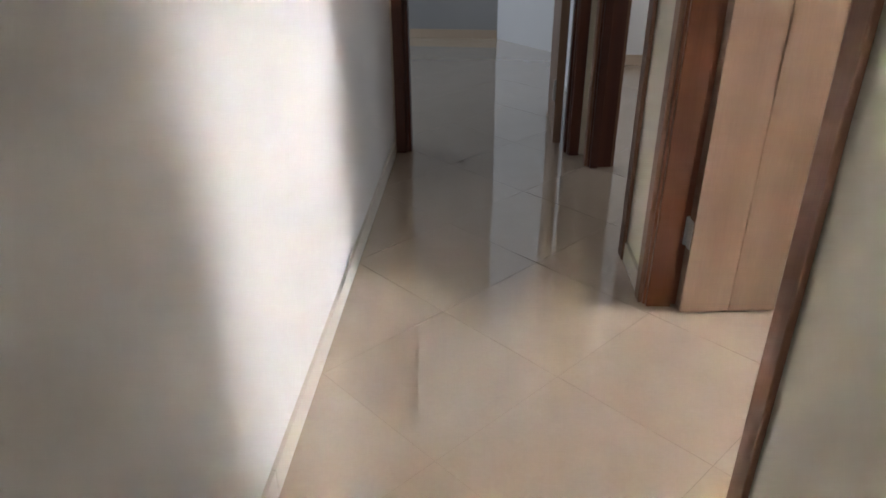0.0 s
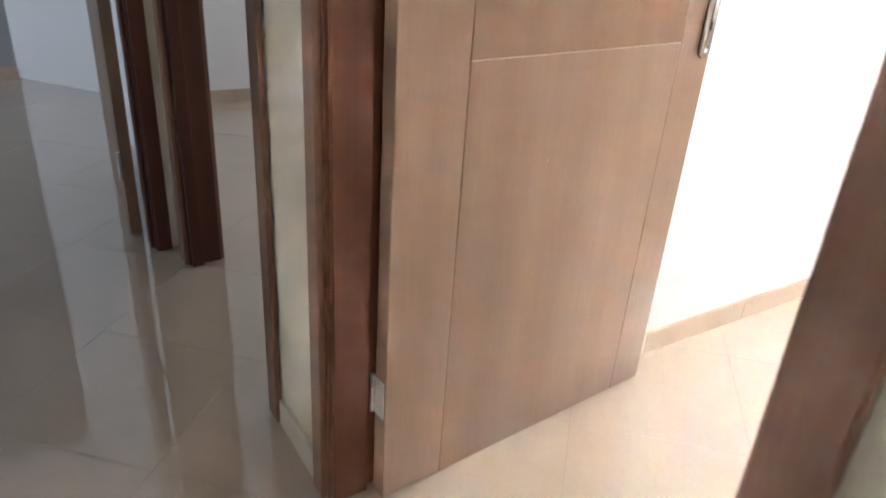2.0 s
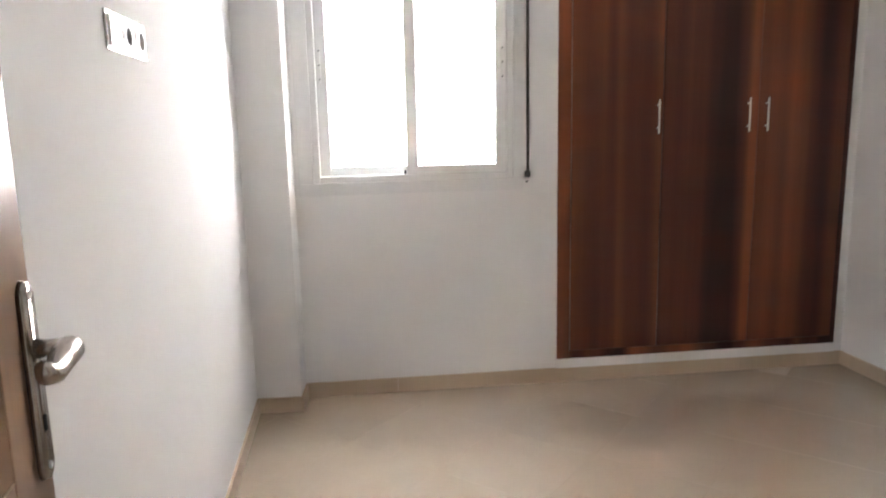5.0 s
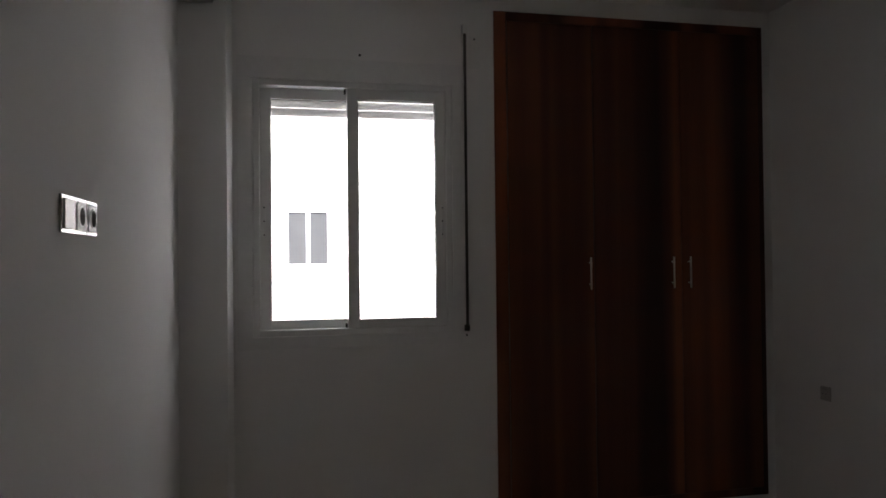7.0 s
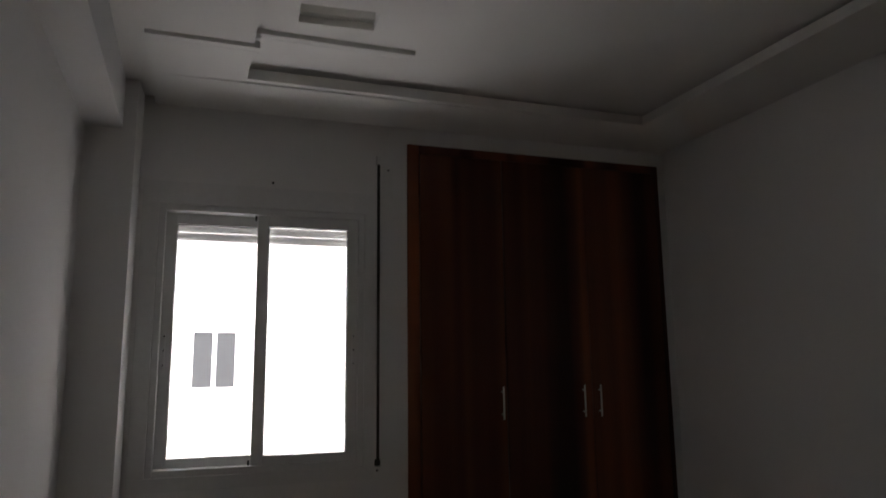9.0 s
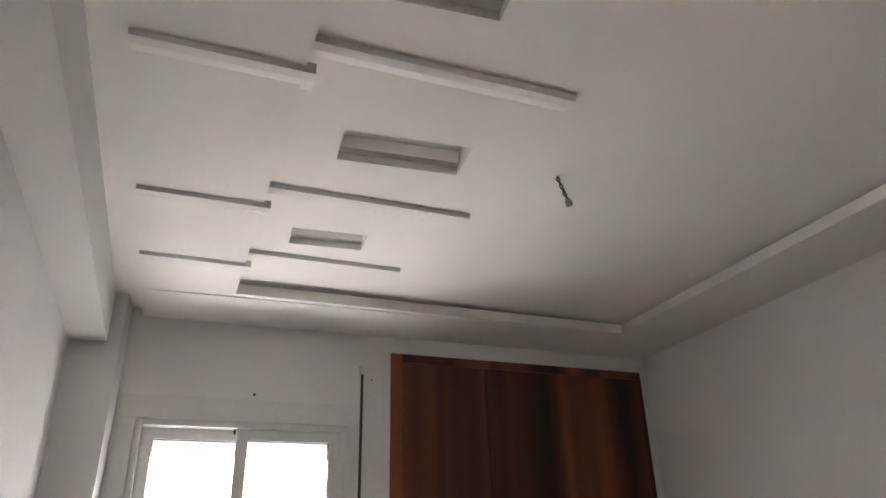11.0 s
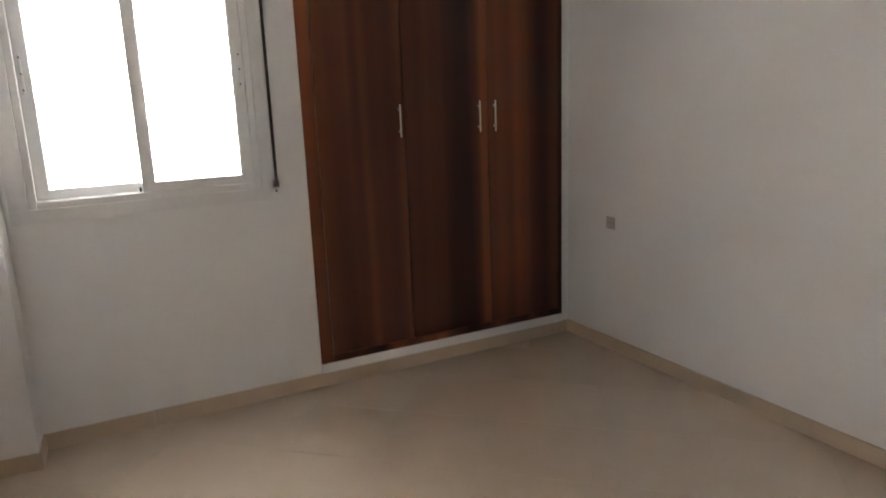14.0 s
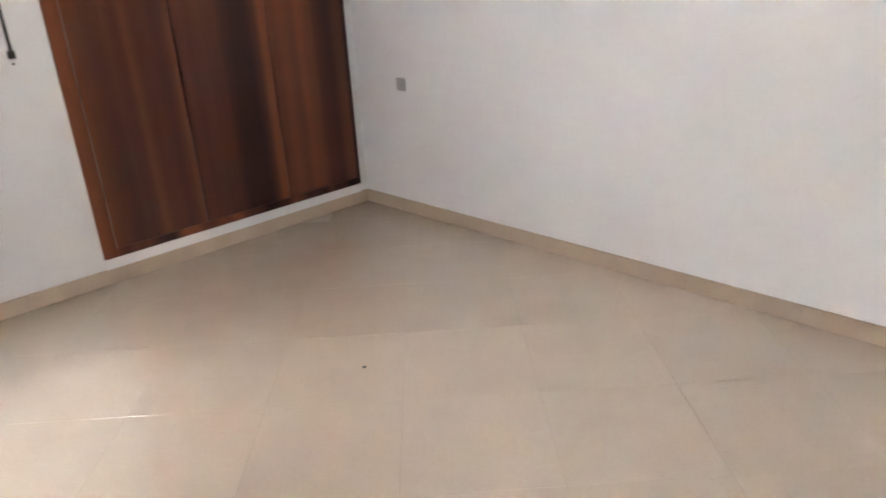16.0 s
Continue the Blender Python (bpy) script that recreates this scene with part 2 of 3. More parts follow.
def prism(bm, outline, z0, z1):
    """An upright prism over an outline that runs anticlockwise."""
    lo = [bm.verts.new((x, y, z0)) for x, y in outline]
    hi = [bm.verts.new((x, y, z1)) for x, y in outline]
    k = len(outline)
    bm.faces.new(lo[::-1])
    bm.faces.new(hi)
    for i in range(k):
        bm.faces.new((lo[i], lo[(i + 1) % k], hi[(i + 1) % k], hi[i]))


def tube(bm, pts, radii, segs=10):
    """A round bar along points with a radius at each."""
    rings = []
    for i, q in enumerate(pts):
        q = Vector(q)
        a = Vector(pts[max(i - 1, 0)])
        b = Vector(pts[min(i + 1, len(pts) - 1)])
        d = (b - a).normalized()
        s = d.orthogonal().normalized() if i == 0 else (side - d * side.dot(d)).normalized()
        side = s
        u = d.cross(s)
        rings.append([bm.verts.new(q + radii[i] * (math.cos(t) * s + math.sin(t) * u)) for t in [2 * math.pi * j / segs for j in range(segs)]])
    for r0, r1 in zip(rings, rings[1:]):
        for j in range(segs):
            bm.faces.new((r0[j], r0[(j + 1) % segs], r1[(j + 1) % segs], r1[j]))
    bm.faces.new(rings[0][::-1])
    bm.faces.new(rings[-1])


def mesh_of(name, bm, material, smooth=False):
    bmesh.ops.recalc_face_normals(bm, faces=bm.faces)
    me = bpy.data.meshes.new(name)
    bm.to_mesh(me)
    bm.free()
    me.materials.append(material)
    if smooth:
        for f in me.polygons:
            f.use_smooth = True
    return me


def part(name, bm, material, parent=None, label="", smooth=False):
    ob = new(name, mesh_of(name, bm, material, smooth))
    if parent:
        ob.parent = parent
    if label:
        tagged(ob, label)
    return ob


def boxes(name, items, material, parent=None, label="", bevel=0.0, m=None):
    bm = bmesh.new()
    for it in items:
        box(bm, *it, m=m, bevel=bevel)
    return part(name, bm, material, parent, label)


def structure(ob, label, category):
    return tagged(ob, label, category, kind="structure")


def thing(name, m, label, category, group=""):
    ob = new(name)
    ob.matrix_world = m
    return tagged(ob, label, category, group)


# ---- structure: bedroom ----
ob = boxes("wall_west", [(-0.1, 3.7, 0.0, 0.09, -0.03, HC)], WALL)
ob.matrix_world = SM
structure(ob, "white painted wall with the light switch and socket plate", "wall")
bm = bmesh.new()
box(bm, -0.05, PW, PY, wy(0) + 0.1, -0.03, HC)
structure(part("pillar", bm, WALL), "white painted square pillar in the room corner", "pillar")
ob = boxes("beam", [(-0.05, PY + 0.02, -0.15, 0.0, BZ, HC)], WALL)
ob.matrix_world = SM
structure(ob, "white painted beam along the top of the wall", "beam")

# window wall, in its own frame
WX0, WX1, WZ0, WZ1 = 0.296, 1.252, 1.053, 2.271      # window opening
KX0, KX1, KZ0, KZ1 = 1.472, 2.988, 0.121, 2.657     # wardrobe opening
T = 0.22
items = [
    (-0.2, WX0, 0, T, -0.03, HC), (WX0, WX1, 0, T, -0.03, WZ0), (WX0, WX1, 0, T, WZ1, HC),
    (WX1, KX0, 0, T, -0.03, HC), (KX0, KX1, 0, T, KZ1, HC), (KX0, KX1, 0, T, -0.03, BH),
    (KX1, 3.3, 0, T, -0.03, HC),
]
bm = bmesh.new()
for it in items:
    box(bm, *it)
ob = part("wall_north", bm, WALL)
ob.matrix_world = WM
structure(ob, "white painted wall with the window and built-in wardrobe", "wall")
# closet behind the wardrobe front
ob = boxes("closet_shell", [(KX0 - 0.05, KX1 + 0.05, 0.75, 0.8, -0.03, HC), (KX0 - 0.05, KX0, T, 0.75, -0.03, HC), (KX1, KX1 + 0.05, T, 0.75, -0.03, HC)], WALL)
ob.matrix_world = WM
structure(ob, "plain closet recess behind the wardrobe doors", "wall")
# east wall
ob = boxes("wall_east", [(-0.3, 3.7, 0.0, 0.15, -0.03, HC)], WALL)
ob.matrix_world = EM
structure(ob, "plain white painted wall with a small socket", "wall")

# wall between corridor and rooms
OZ = 2.06
items = [
    (OW + 0.03, 3.2, 0, DT, -0.03, HC), (-0.03, OW + 0.03, 0, DT, OZ + 0.03, HC), (-0.326, -0.03, 0, DT, -0.03, HC),
    (-1.23, -0.326, 0, 0.1, OZ + 0.03, HC), (-1.6, -1.23, 0, 0.1, -0.03, HC),
]
ob = boxes("wall_south", items, CORRIDOR_WALL)
ob.matrix_world = DM
structure(ob, "cream painted corridor wall pierced by doorways", "wall")

# ---- structure: corridor, next room and hall ----
ob = boxes("wall_corridor", [(-3.8, 0.98, 0.0, 0.15, -0.03, HC)], WALL)
ob.matrix_world = CM
structure(ob, "white painted corridor wall facing the doorways", "wall")
# unseen wall added to close the corridor, its opening lets the fill in
structure(boxes("wall_corridor_end", [(3.55, 3.7, CL - 0.2, -0.9, -0.03, HC), (3.55, 3.7, -0.18, 0.2, -0.03, HC), (3.55, 3.7, -0.9, -0.18, 2.06, HC), (3.72, 3.8, CL - 0.2, 0.2, -0.03, HC)], CORRIDOR_WALL), "unseen cream end wall added to close the corridor", "wall")
structure(boxes("wall_next_room", [(-3.1, -2.95, -0.1, 3.4, -0.03, HC), (-3.1, -0.09, 3.2, 3.4, -0.03, HC)], WALL), "white painted walls of the next room", "wall")
ob = boxes("wall_crossing", [(-3.1, -0.03, 0, 0.13, -0.03, HC), (-0.03, 0.81, 0, 0.13, OZ + 0.03, HC), (0.81, 0.96, 0, 0.13, -0.03, HC)], CORRIDOR_WALL)
ob.matrix_world = XM
structure(ob, "cream painted wall around the doorway across the corridor", "wall")
structure(boxes("wall_hall", [(-3.95, -3.8, -4.2, -0.83, -0.03, HC)], GREY_WALL), "grey painted far wall of the hall", "wall")
bm = bmesh.new()
prism(bm, [(-3.95, -0.83), (-3.8, -0.83), (-3.32, -0.38), (-1.24, -0.235), (-1.24, -0.145), (-3.2, -0.1), (-3.95, -0.45)], -0.03, HC)
structure(part("wall_hall_side", bm, WALL), "white painted side wall of the hall lit bluish", "wall")
structure(boxes("wall_hall_south", [(-3.95, -0.7, -4.35, -4.2, -0.03, HC)], WALL), "white painted wall closing the hall", "wall")
structure(boxes("ceiling_corridor", [(-3.95, 3.7, -4.35, 0.0, HC, HC + 0.1)], CEILING), "plain white corridor ceiling", "ceiling")
structure(boxes("ceiling_next_room", [(-3.1, -0.1, 0.0, 3.4, HC, HC + 0.1)], CEILING), "plain white ceiling of the next room", "ceiling")

# ---- floor slab under the tiles ----
floor = structure(boxes("floor", [(-4.8, 3.8, -4.4, 4.2, -0.12, -0.0009)], GROUT), "polished beige porcelain tiles laid diagonally", "floor")

# ---- false ceiling of the bedroom ----
TX0, TX1, TY1 = 0.665, 2.655, 2.90     # raised tray
HT, HL = H + 0.062, H          # tray plane, west panel plane


def panel_west(y):
    return 0.256 + 0.065 * (3.246 - y)


def panel_east(y):
    return TX0 + 0.08 * (TY1 - y)


def ceiling_bedroom():
    bm = bmesh.new()
    far_w, far_e = (TX0, TY1), (TX1, TY1 + 0.125)
    near_e = (TX1 + 0.28, 0.0)
    corner = (rx(wy(RX)) + 0.1, wy(3.2))
    e = 0.03
    # border plates along the window and east walls, each with an upright lip under the tray
    lip, slot = H, HT - 0.014
    prism(bm, [(panel_west(TY1 + e), TY1 + e), (far_e[0] + e, far_e[1] + e), corner, (panel_west(wy(0.25)), wy(0.25))], H, H + 0.03)
    prism(bm, [far_w, far_e, (far_e[0] + e, far_e[1] + e), (TX0, TY1 + e)], lip, slot)
    prism(bm, [(near_e[0] + e, 0.0), (rx(0) + 0.1, 0.0), corner, (far_e[0] + e, far_e[1] + e)], H, H + 0.03)
    prism(bm, [near_e, (near_e[0] + e, 0.0), (far_e[0] + e, far_e[1] + e), far_e], lip, slot)
    # west panel, its free edge runs along the beam
    prism(bm, [(panel_west(0), 0.0), (panel_east(0), 0.0), (TX0, TY1 + e), (panel_west(TY1 + e), TY1 + e)], HL, HC)
    # strip between the beam and the west panel
    prism(bm, [(0.13, 0.0), (panel_west(0), 0.0), (panel_west(TY1 + e), TY1 + e), (panel_west(wy(0.2)), wy(0.2)), (0.13, wy(0.2))], H + 0.035, HC)

    # sloping fins, steep on their near side
    def fin(x0, x1, y, low, high, run):
        prof = [(y - 0.012, high), (y, low), (y + 0.03, low), (y + run, high)]
        a = [bm.verts.new((x0, p + 0.075 * (x0 - 0.7), z)) for p, z in prof]
        b = [bm.verts.new((x1, p + 0.075 * (x1 - 0.7), z)) for p, z in prof]
        bm.faces.new(a)
        bm.faces.new(b[::-1])
        for i in range(len(prof)):
            j = (i + 1) % len(prof)
            bm.faces.new((a[i], b[i], b[j], a[j]))
    for y in (0.52, 1.30, 2.04, 2.56):
        fin(panel_west(y) + 0.004, panel_east(y) + 0.025, y, HL - 0.013, HL + 0.01, 0.1)
    for y, x1 in ((0.47, 1.60), (1.25, 1.54), (2.0, 1.475), (2.555, 1.34)):
        fin(panel_east(y) - 0.01, x1, y, HT - 0.016, HT + 0.01, 0.1)
    # tray plane, pieced around the niches
    ys = [0.0, 0.95, 1.09, 1.635, 1.80, 2.318, 2.46, TY1 + 0.2]
    holes = {1: (0.94, 1.23), 3: (0.942, 1.345), 5: (0.853, 1.142)}
    xs = 1.6
    for i in range(len(ys) - 1):
        y0, y1 = ys[i], ys[i + 1]
        hole = holes.get(i)
        if hole:
            box(bm, TX0, hole[0], y0, y1, HT, HC)
            box(bm, hole[1], xs, y0, y1, HT, HC)
            box(bm, hole[0], hole[1], y0, y1, HT + 0.075, HC)
            box(bm, hole[0], hole[1], y1 - 0.03, y1, HT + 0.03, HT + 0.075)
        else:
            box(bm, TX0, xs, y0, y1, HT, HC)
    # rest of the tray, running on above the lip so that a shadow slot stays
    prism(bm, [(xs, 0.0), (near_e[0] + 0.2, 0.0), (far_e[0] + 0.2, far_e[1] + 0.16), (xs, TY1 + 0.2)], HT, HC)
    box(bm, -0.1, 3.6, -0.0, 4.0, HC, HC + 0.1)
    return part("ceiling", bm, CEILING)


structure(ceiling_bedroom(), "white plaster false ceiling with raised tray, fins and niches", "ceiling")

# ---- skirting ----
def skirting(name, m, x0, x1, material=None, label="beige porcelain skirting pieces along the wall foot"):
    base = thing(name, m, label, "skirting")
    tagged(base, kind="structure")
    x, gap = x0, 0.0012
    while x < x1 - 0.001:
        end = min(x + 0.452, x1)
        bm = bmesh.new()
        box(bm, x + gap / 2, end - gap / 2, -0.011 - random.uniform(0, 0.0006), 0.0, -0.002, BH, bevel=0.002)
        part("skirting_tile", bm, material or SKIRT, base)
        x = end
    return base


skirting("baseboard_north", WM, PW, KX1 + 0.04)
skirting("baseboard_east", EM, -0.35, 3.4)
skirting("baseboard_west", SM, 0.0, PY)
skirting("baseboard_pillar", pose(0, PY, 0), 0.0, PW + 0.011)
skirting("baseboard_pillar_side", pose(PW, PY, 0, 0, 0, 90), -0.011, 0.2)
skirting("baseboard_south", DM, OW + 0.05, 3.15, PALE_SKIRT)
skirting("baseboard_south_middle", DM, -0.286, -0.058, PALE_SKIRT)
skirting("baseboard_corridor", CM, -3.5, 0.9, PALE_SKIRT, "cream porcelain skirting pieces along the corridor wall")
skirting("baseboard_hall", pose(-3.8, 0, 0, 0, 0, 90), -4.2, -0.83)
skirting("baseboard_next_room", pose(-2.95, 0, 0, 0, 0, 90), -0.1, 3.2)

# ---- door frames ----
def door_frame(name, m, width, depth, label, height=OZ, broad=0.066, inner=0.006, stain=JAMB, trim=CASING):
    """Local x across the opening from 0 to width, local y from 0 (near face) to depth."""
    base = thing(name, m, label, "door frame")
    tagged(base, kind="structure")
    for nm, x0, x1 in (("jamb", -0.028, 0.0), ("jamb", width, width + 0.028)):
        boxes(nm, [(x0, x1, -0.004, depth + 0.004, 0.0, height + 0.028)], stain, base, bevel=0.002)
    boxes("head", [(0.0, width, -0.004, depth + 0.004, height, height + 0.028)], stain, base, bevel=0.002)
    for y0, y1 in ((-0.018, -0.004), (depth + 0.004, depth + 0.018)):
        boxes("casing", [(-0.057, -0.006, y0, y1, 0.0, height + 0.052)], trim, base, bevel=0.004)
        boxes("casing", [(width + inner, width + broad, y0, y1, 0.0, height + 0.052)], trim, base, bevel=0.004)
        boxes("casing", [(-0.006, width + inner, y0, y1, height + 0.006, height + 0.052)], trim, base, bevel=0.004)
    # stop strips that the leaf closes against
    boxes("stop", [(0.0, 0.016, 0.004, depth - 0.06, 0.0, height)], stain, base, bevel=0.002)
    boxes("stop", [(width - 0.012, width, 0.02, depth - 0.045, 0.0, height)], stain, base, bevel=0.002)
    return base


door_frame("door_frame_1", DM, OW, DT, "red-brown stained wooden frame of the open bedroom door", broad=0.053, inner=-0.008)
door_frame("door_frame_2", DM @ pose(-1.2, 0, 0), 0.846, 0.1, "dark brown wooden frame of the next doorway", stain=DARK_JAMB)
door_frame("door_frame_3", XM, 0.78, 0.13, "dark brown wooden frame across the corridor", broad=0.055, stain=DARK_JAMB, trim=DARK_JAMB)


# ---- door leaves ----
def lever_set(leaf, s, side):
    """Long plate with a scrolled lever, on local y = 0 (side -1) or y = 0.04 (side 1)."""
    y = 0.0 if side < 0 else 0.04
    k = side
    bm = bmesh.new()
    n = 14
    zc, hz, hw = 1.026, 0.122, 0.019
    rim = []
    for i in range(n):
        a = math.pi * i / (n - 1)
        rim.append((hw * math.cos(a), hz - 0.02 + 0.02 * math.sin(a)))
    rim += [(-x, -z) for x, z in rim]
    lo = [bm.verts.new((s + x, y, zc + z)) for x, z in rim]
    hi = [bm.verts.new((s + 0.86 * x, y + k * 0.008, zc + 0.98 * z)) for x, z in rim]
    bm.faces.new(hi)
    bm.faces.new(lo[::-1])
    for i in range(len(rim)):
        j = (i + 1) % len(rim)
        bm.faces.new((lo[i], lo[j], hi[j], hi[i]))
    plate = part("handle_plate", bm, CHROME, leaf, "worn satin nickel plate", True)
    bm = bmesh.new()
    tube(bm, [(s, y + k * 0.004, 1.066), (s, y + k * 0.02, 1.066), (s, y + k * 0.042, 1.067)], [0.013, 0.010, 0.010], 14)
    pts = [(s + 0.004, y + k * 0.044, 1.066), (s - 0.02, y + k * 0.05, 1.068), (s - 0.05, y + k * 0.05, 1.066), (s - 0.08, y + k * 0.05, 1.060), (s - 0.1, y + k * 0.05, 1.066), (s - 0.112, y + k * 0.05, 1.078)]
    tube(bm, pts, [0.012, 0.016, 0.015, 0.012, 0.012, 0.008], 12)
    part("lever", bm, CHROME, leaf, "scrolled satin nickel lever", True)
    bm = bmesh.new()
    box(bm, s - 0.004, s + 0.004, y + k * 0.0075, y + k * 0.0095, 0.965, 0.985, bevel=0.001)
    part("keyhole", bm, DARK, leaf)
    for z in (0.922, 1.13):
        bm = bmesh.new()
        tube(bm, [(s, y + k * 0.006, z), (s, y + k * 0.0105, z)], [0.005, 0.004], 10)
        part("screw", bm, STEEL, leaf)


def door_leaf(name, m, width, label, height=2.03):
    """Local x from the hinge to the free edge, face at local y = 0, thickness 40 mm."""
    leaf = thing(name, m, label, "door")
    z0 = 0.008
    g0, g1, gz = 0.153, width - 0.113, 0.944
    w = 0.0018
    # stiles and panels, parted by v-grooves
    boxes("core", [(0.002, width - 0.002, 0.004, 0.036, z0 + 0.002, height - 0.002)], JAMB, leaf)
    boxes("stile", [(0.0, g0 - w, 0.0, 0.04, z0, height)], LEAF, leaf, bevel=0.0025)
    boxes("stile", [(g1 + w, width, 0.0, 0.04, z0, height)], LEAF, leaf, bevel=0.0025)
    boxes("panel", [(g0, g1, 0.0, 0.04, z0, gz - w)], LEAF, leaf, bevel=0.0025)
    boxes("panel", [(g0, g1, 0.0, 0.04, gz, height)], RIPPLE, leaf, "varnished oak with rippled grain", bevel=0.0025)
    boxes("inlay", [(g0 + 0.004, g1 - 0.002, -0.0008, 0.006, gz - 0.0019, gz - 0.0003)], INLAY, leaf, "pale inlay line across the door")
    return leaf


LEAF_M = pose(0.401, -0.040, 0, 0, 0, 99.4)
leaf1 = door_leaf("bedroom_door", LEAF_M, 0.849, "open varnished oak door with grooved panels and rippled grain")
lever_set(leaf1, 0.820, -1)
for z in (0.268, 1.20, 1.83):
    # one plate on the jamb, one let into the leaf's edge, and the knuckle between them
    bm = bmesh.new()
    box(bm, -0.042, -0.010, 0.0500, 0.0525, z - 0.045, z + 0.045, bevel=0.001)
    box(bm, -0.0022, 0.0002, 0.006, 0.036, z - 0.045, z + 0.045, bevel=0.001)
    for a, b in ((-0.045, -0.016), (-0.014, 0.014), (0.016, 0.045)):
        tube(bm, [(-0.002, 0.046, z + a), (-0.002, 0.046, z + b)], [0.0055, 0.0055], 12)
    hinge = part("hinge", bm, STEEL, leaf1, "zinc butt hinge")
    for dz in (-0.03, 0.0, 0.03):
        bm = bmesh.new()
        tube(bm, [(-0.027, 0.0505, z + dz), (-0.027, 0.049, z + dz)], [0.0035, 0.003], 8)
        part("screw", bm, DARK, hinge)

for x, z, r in ((0.372, 0.73, 0.0028), (0.37, 0.47, 0.002), (0.775, 0.60, 0.0018)):
    bm = bmesh.new()
    tube(bm, [(x, 0.0005, z), (x + 0.0006, -0.0004, z - 0.0005)], [r, 0.8 * r], 7)
    part("paint_chip", bm, INLAY, leaf1, "tiny pale chip in the varnish")

leaf3 = door_leaf("hall_door", pose(-1.15, -0.365, 0, 0, 0, 181), 0.76, "open brown wooden door standing into the hall")
lever_set(leaf3, 0.70, -1)
bm = bmesh.new()
tube(bm, [(-0.012, 0.046, 0.23), (-0.012, 0.046, 0.33)], [0.0065, 0.0065], 12)
box(bm, -0.012, 0.02, 0.0405, 0.043, 0.235, 0.325)
part("hinge", bm, STEEL, leaf3)


# ---- window ----
def window_bedroom():
    base = thing("window_1", WM, "white aluminium two-leaf sliding window, closed", "window")
    tagged(base, kind="structure")
    x0, x1, z0, z1 = WX0, WX1, WZ0, WZ1
    # outer frame with a flat surround on the room face
    boxes("window_frame", [(x0, x0 + 0.03, 0.003, 0.14, z0, z1)], ALU, base, bevel=0.003)
    boxes("window_frame", [(x1 - 0.03, x1, 0.003, 0.14, z0, z1)], ALU, base, bevel=0.003)
    boxes("window_frame", [(x0 + 0.03, x1 - 0.03, 0.003, 0.14, z1 - 0.03, z1)], ALU, base, bevel=0.003)
    boxes("window_frame", [(x0 + 0.03, x1 - 0.03, 0.003, 0.14, z0, z0 + 0.03)], ALU, base, bevel=0.003)
    sx0, sx1, sz0, sz1 = x0 + 0.03, x1 - 0.03, z0 + 0.03, z1 - 0.03
    mid = 0.768
    for a, b, y in ((sx0, mid + 0.03, 0.062), (mid - 0.03, sx1, 0.016)):
        sash = boxes("sash", [(a, a + 0.05, y, y + 0.032, sz0, sz1), (b - 0.05, b, y, y + 0.032, sz0, sz1),
                              (a + 0.05, b - 0.05, y, y + 0.032, sz0, sz0 + 0.042), (a + 0.05, b - 0.05, y, y + 0.032, sz1 - 0.05, sz1)], ALU, base, bevel=0.002)
        boxes("gasket", [(a + 0.05, a + 0.0525, y + 0.006, y + 0.026, sz0 + 0.042, sz1 - 0.05), (b - 0.0525, b - 0.05, y + 0.006, y + 0.026, sz0 + 0.042, sz1 - 0.05),
                         (a + 0.05, b - 0.05, y + 0.006, y + 0.026, sz1 - 0.0525, sz1 - 0.05)], RUBBER, sash)
        pane = boxes("pane", [(a + 0.045, b - 0.045, y + 0.014, y + 0.018, sz0 + 0.038, sz1 - 0.046)], GLASS, sash)
        pane.visible_shadow = False
    for x, y in ((sx0 + 0.018, 0.062), (sx1 - 0.02, 0.016)):
        boxes("latch", [(x - 0.006, x + 0.006, y - 0.009, y + 0.001, 1.52, 1.68)], ALU, base, bevel=0.002)
        for z in (1.535, 1.60, 1.665):
            boxes("screw", [(x - 0.003, x + 0.003, y - 0.012, y - 0.008, z - 0.003, z + 0.003)], DARK, base)
    for z0b, z1b in ((sz0 - 0.006, sz0 + 0.02), (sz1 - 0.02, sz1 + 0.012)):
        boxes("brush_seal", [(mid - 0.042, mid - 0.034, 0.03, 0.06, z0b, z1b)], RUBBER, base)
    return base


window_bedroom()
ob = boxes("window_surround", [(0.225, 1.30, -0.006, 0.0, 0.995, WZ0), (0.225, 1.30, -0.006, 0.0, WZ1, 2.375), (0.225, WX0, -0.006, 0.0, WZ0, WZ1), (WX1, 1.30, -0.006, 0.0, WZ0, WZ1)], ALU, bevel=0.0015)
ob.matrix_world = WM
structure(ob, "white shutter box cover and flat window surround", "trim")
bm = bmesh.new()
tube(bm, [(0.80, -0.005, 2.40), (0.80, -0.009, 2.40)], [0.006, 0.006], 10)
part("screw", bm, DARK, ob)
# reveal outside and raised roller shutter
shutter = thing("roller_shutter", WM, "raised grey roller shutter with its lowest slats showing", "shutter")
for i in range(3):
    z = 2.13 + 0.042 * i
    bm = bmesh.new()
    prof = [(0.165, z), (0.160, z + 0.010), (0.158, z + 0.02), (0.160, z + 0.032), (0.165, z + 0.039), (0.172, z + 0.039), (0.172, z)]
    a = [bm.verts.new((WX0 + 0.01, y, zz)) for y, zz in prof]
    b = [bm.verts.new((WX1 - 0.01, y, zz)) for y, zz in prof]
    bm.faces.new(a)
    bm.faces.new(b[::-1])
    for j in range(len(prof)):
        q = (j + 1) % len(prof)
        bm.faces.new((a[j], b[j], b[q], a[q]))
    part("slat", bm, SHUTTER, shutter)
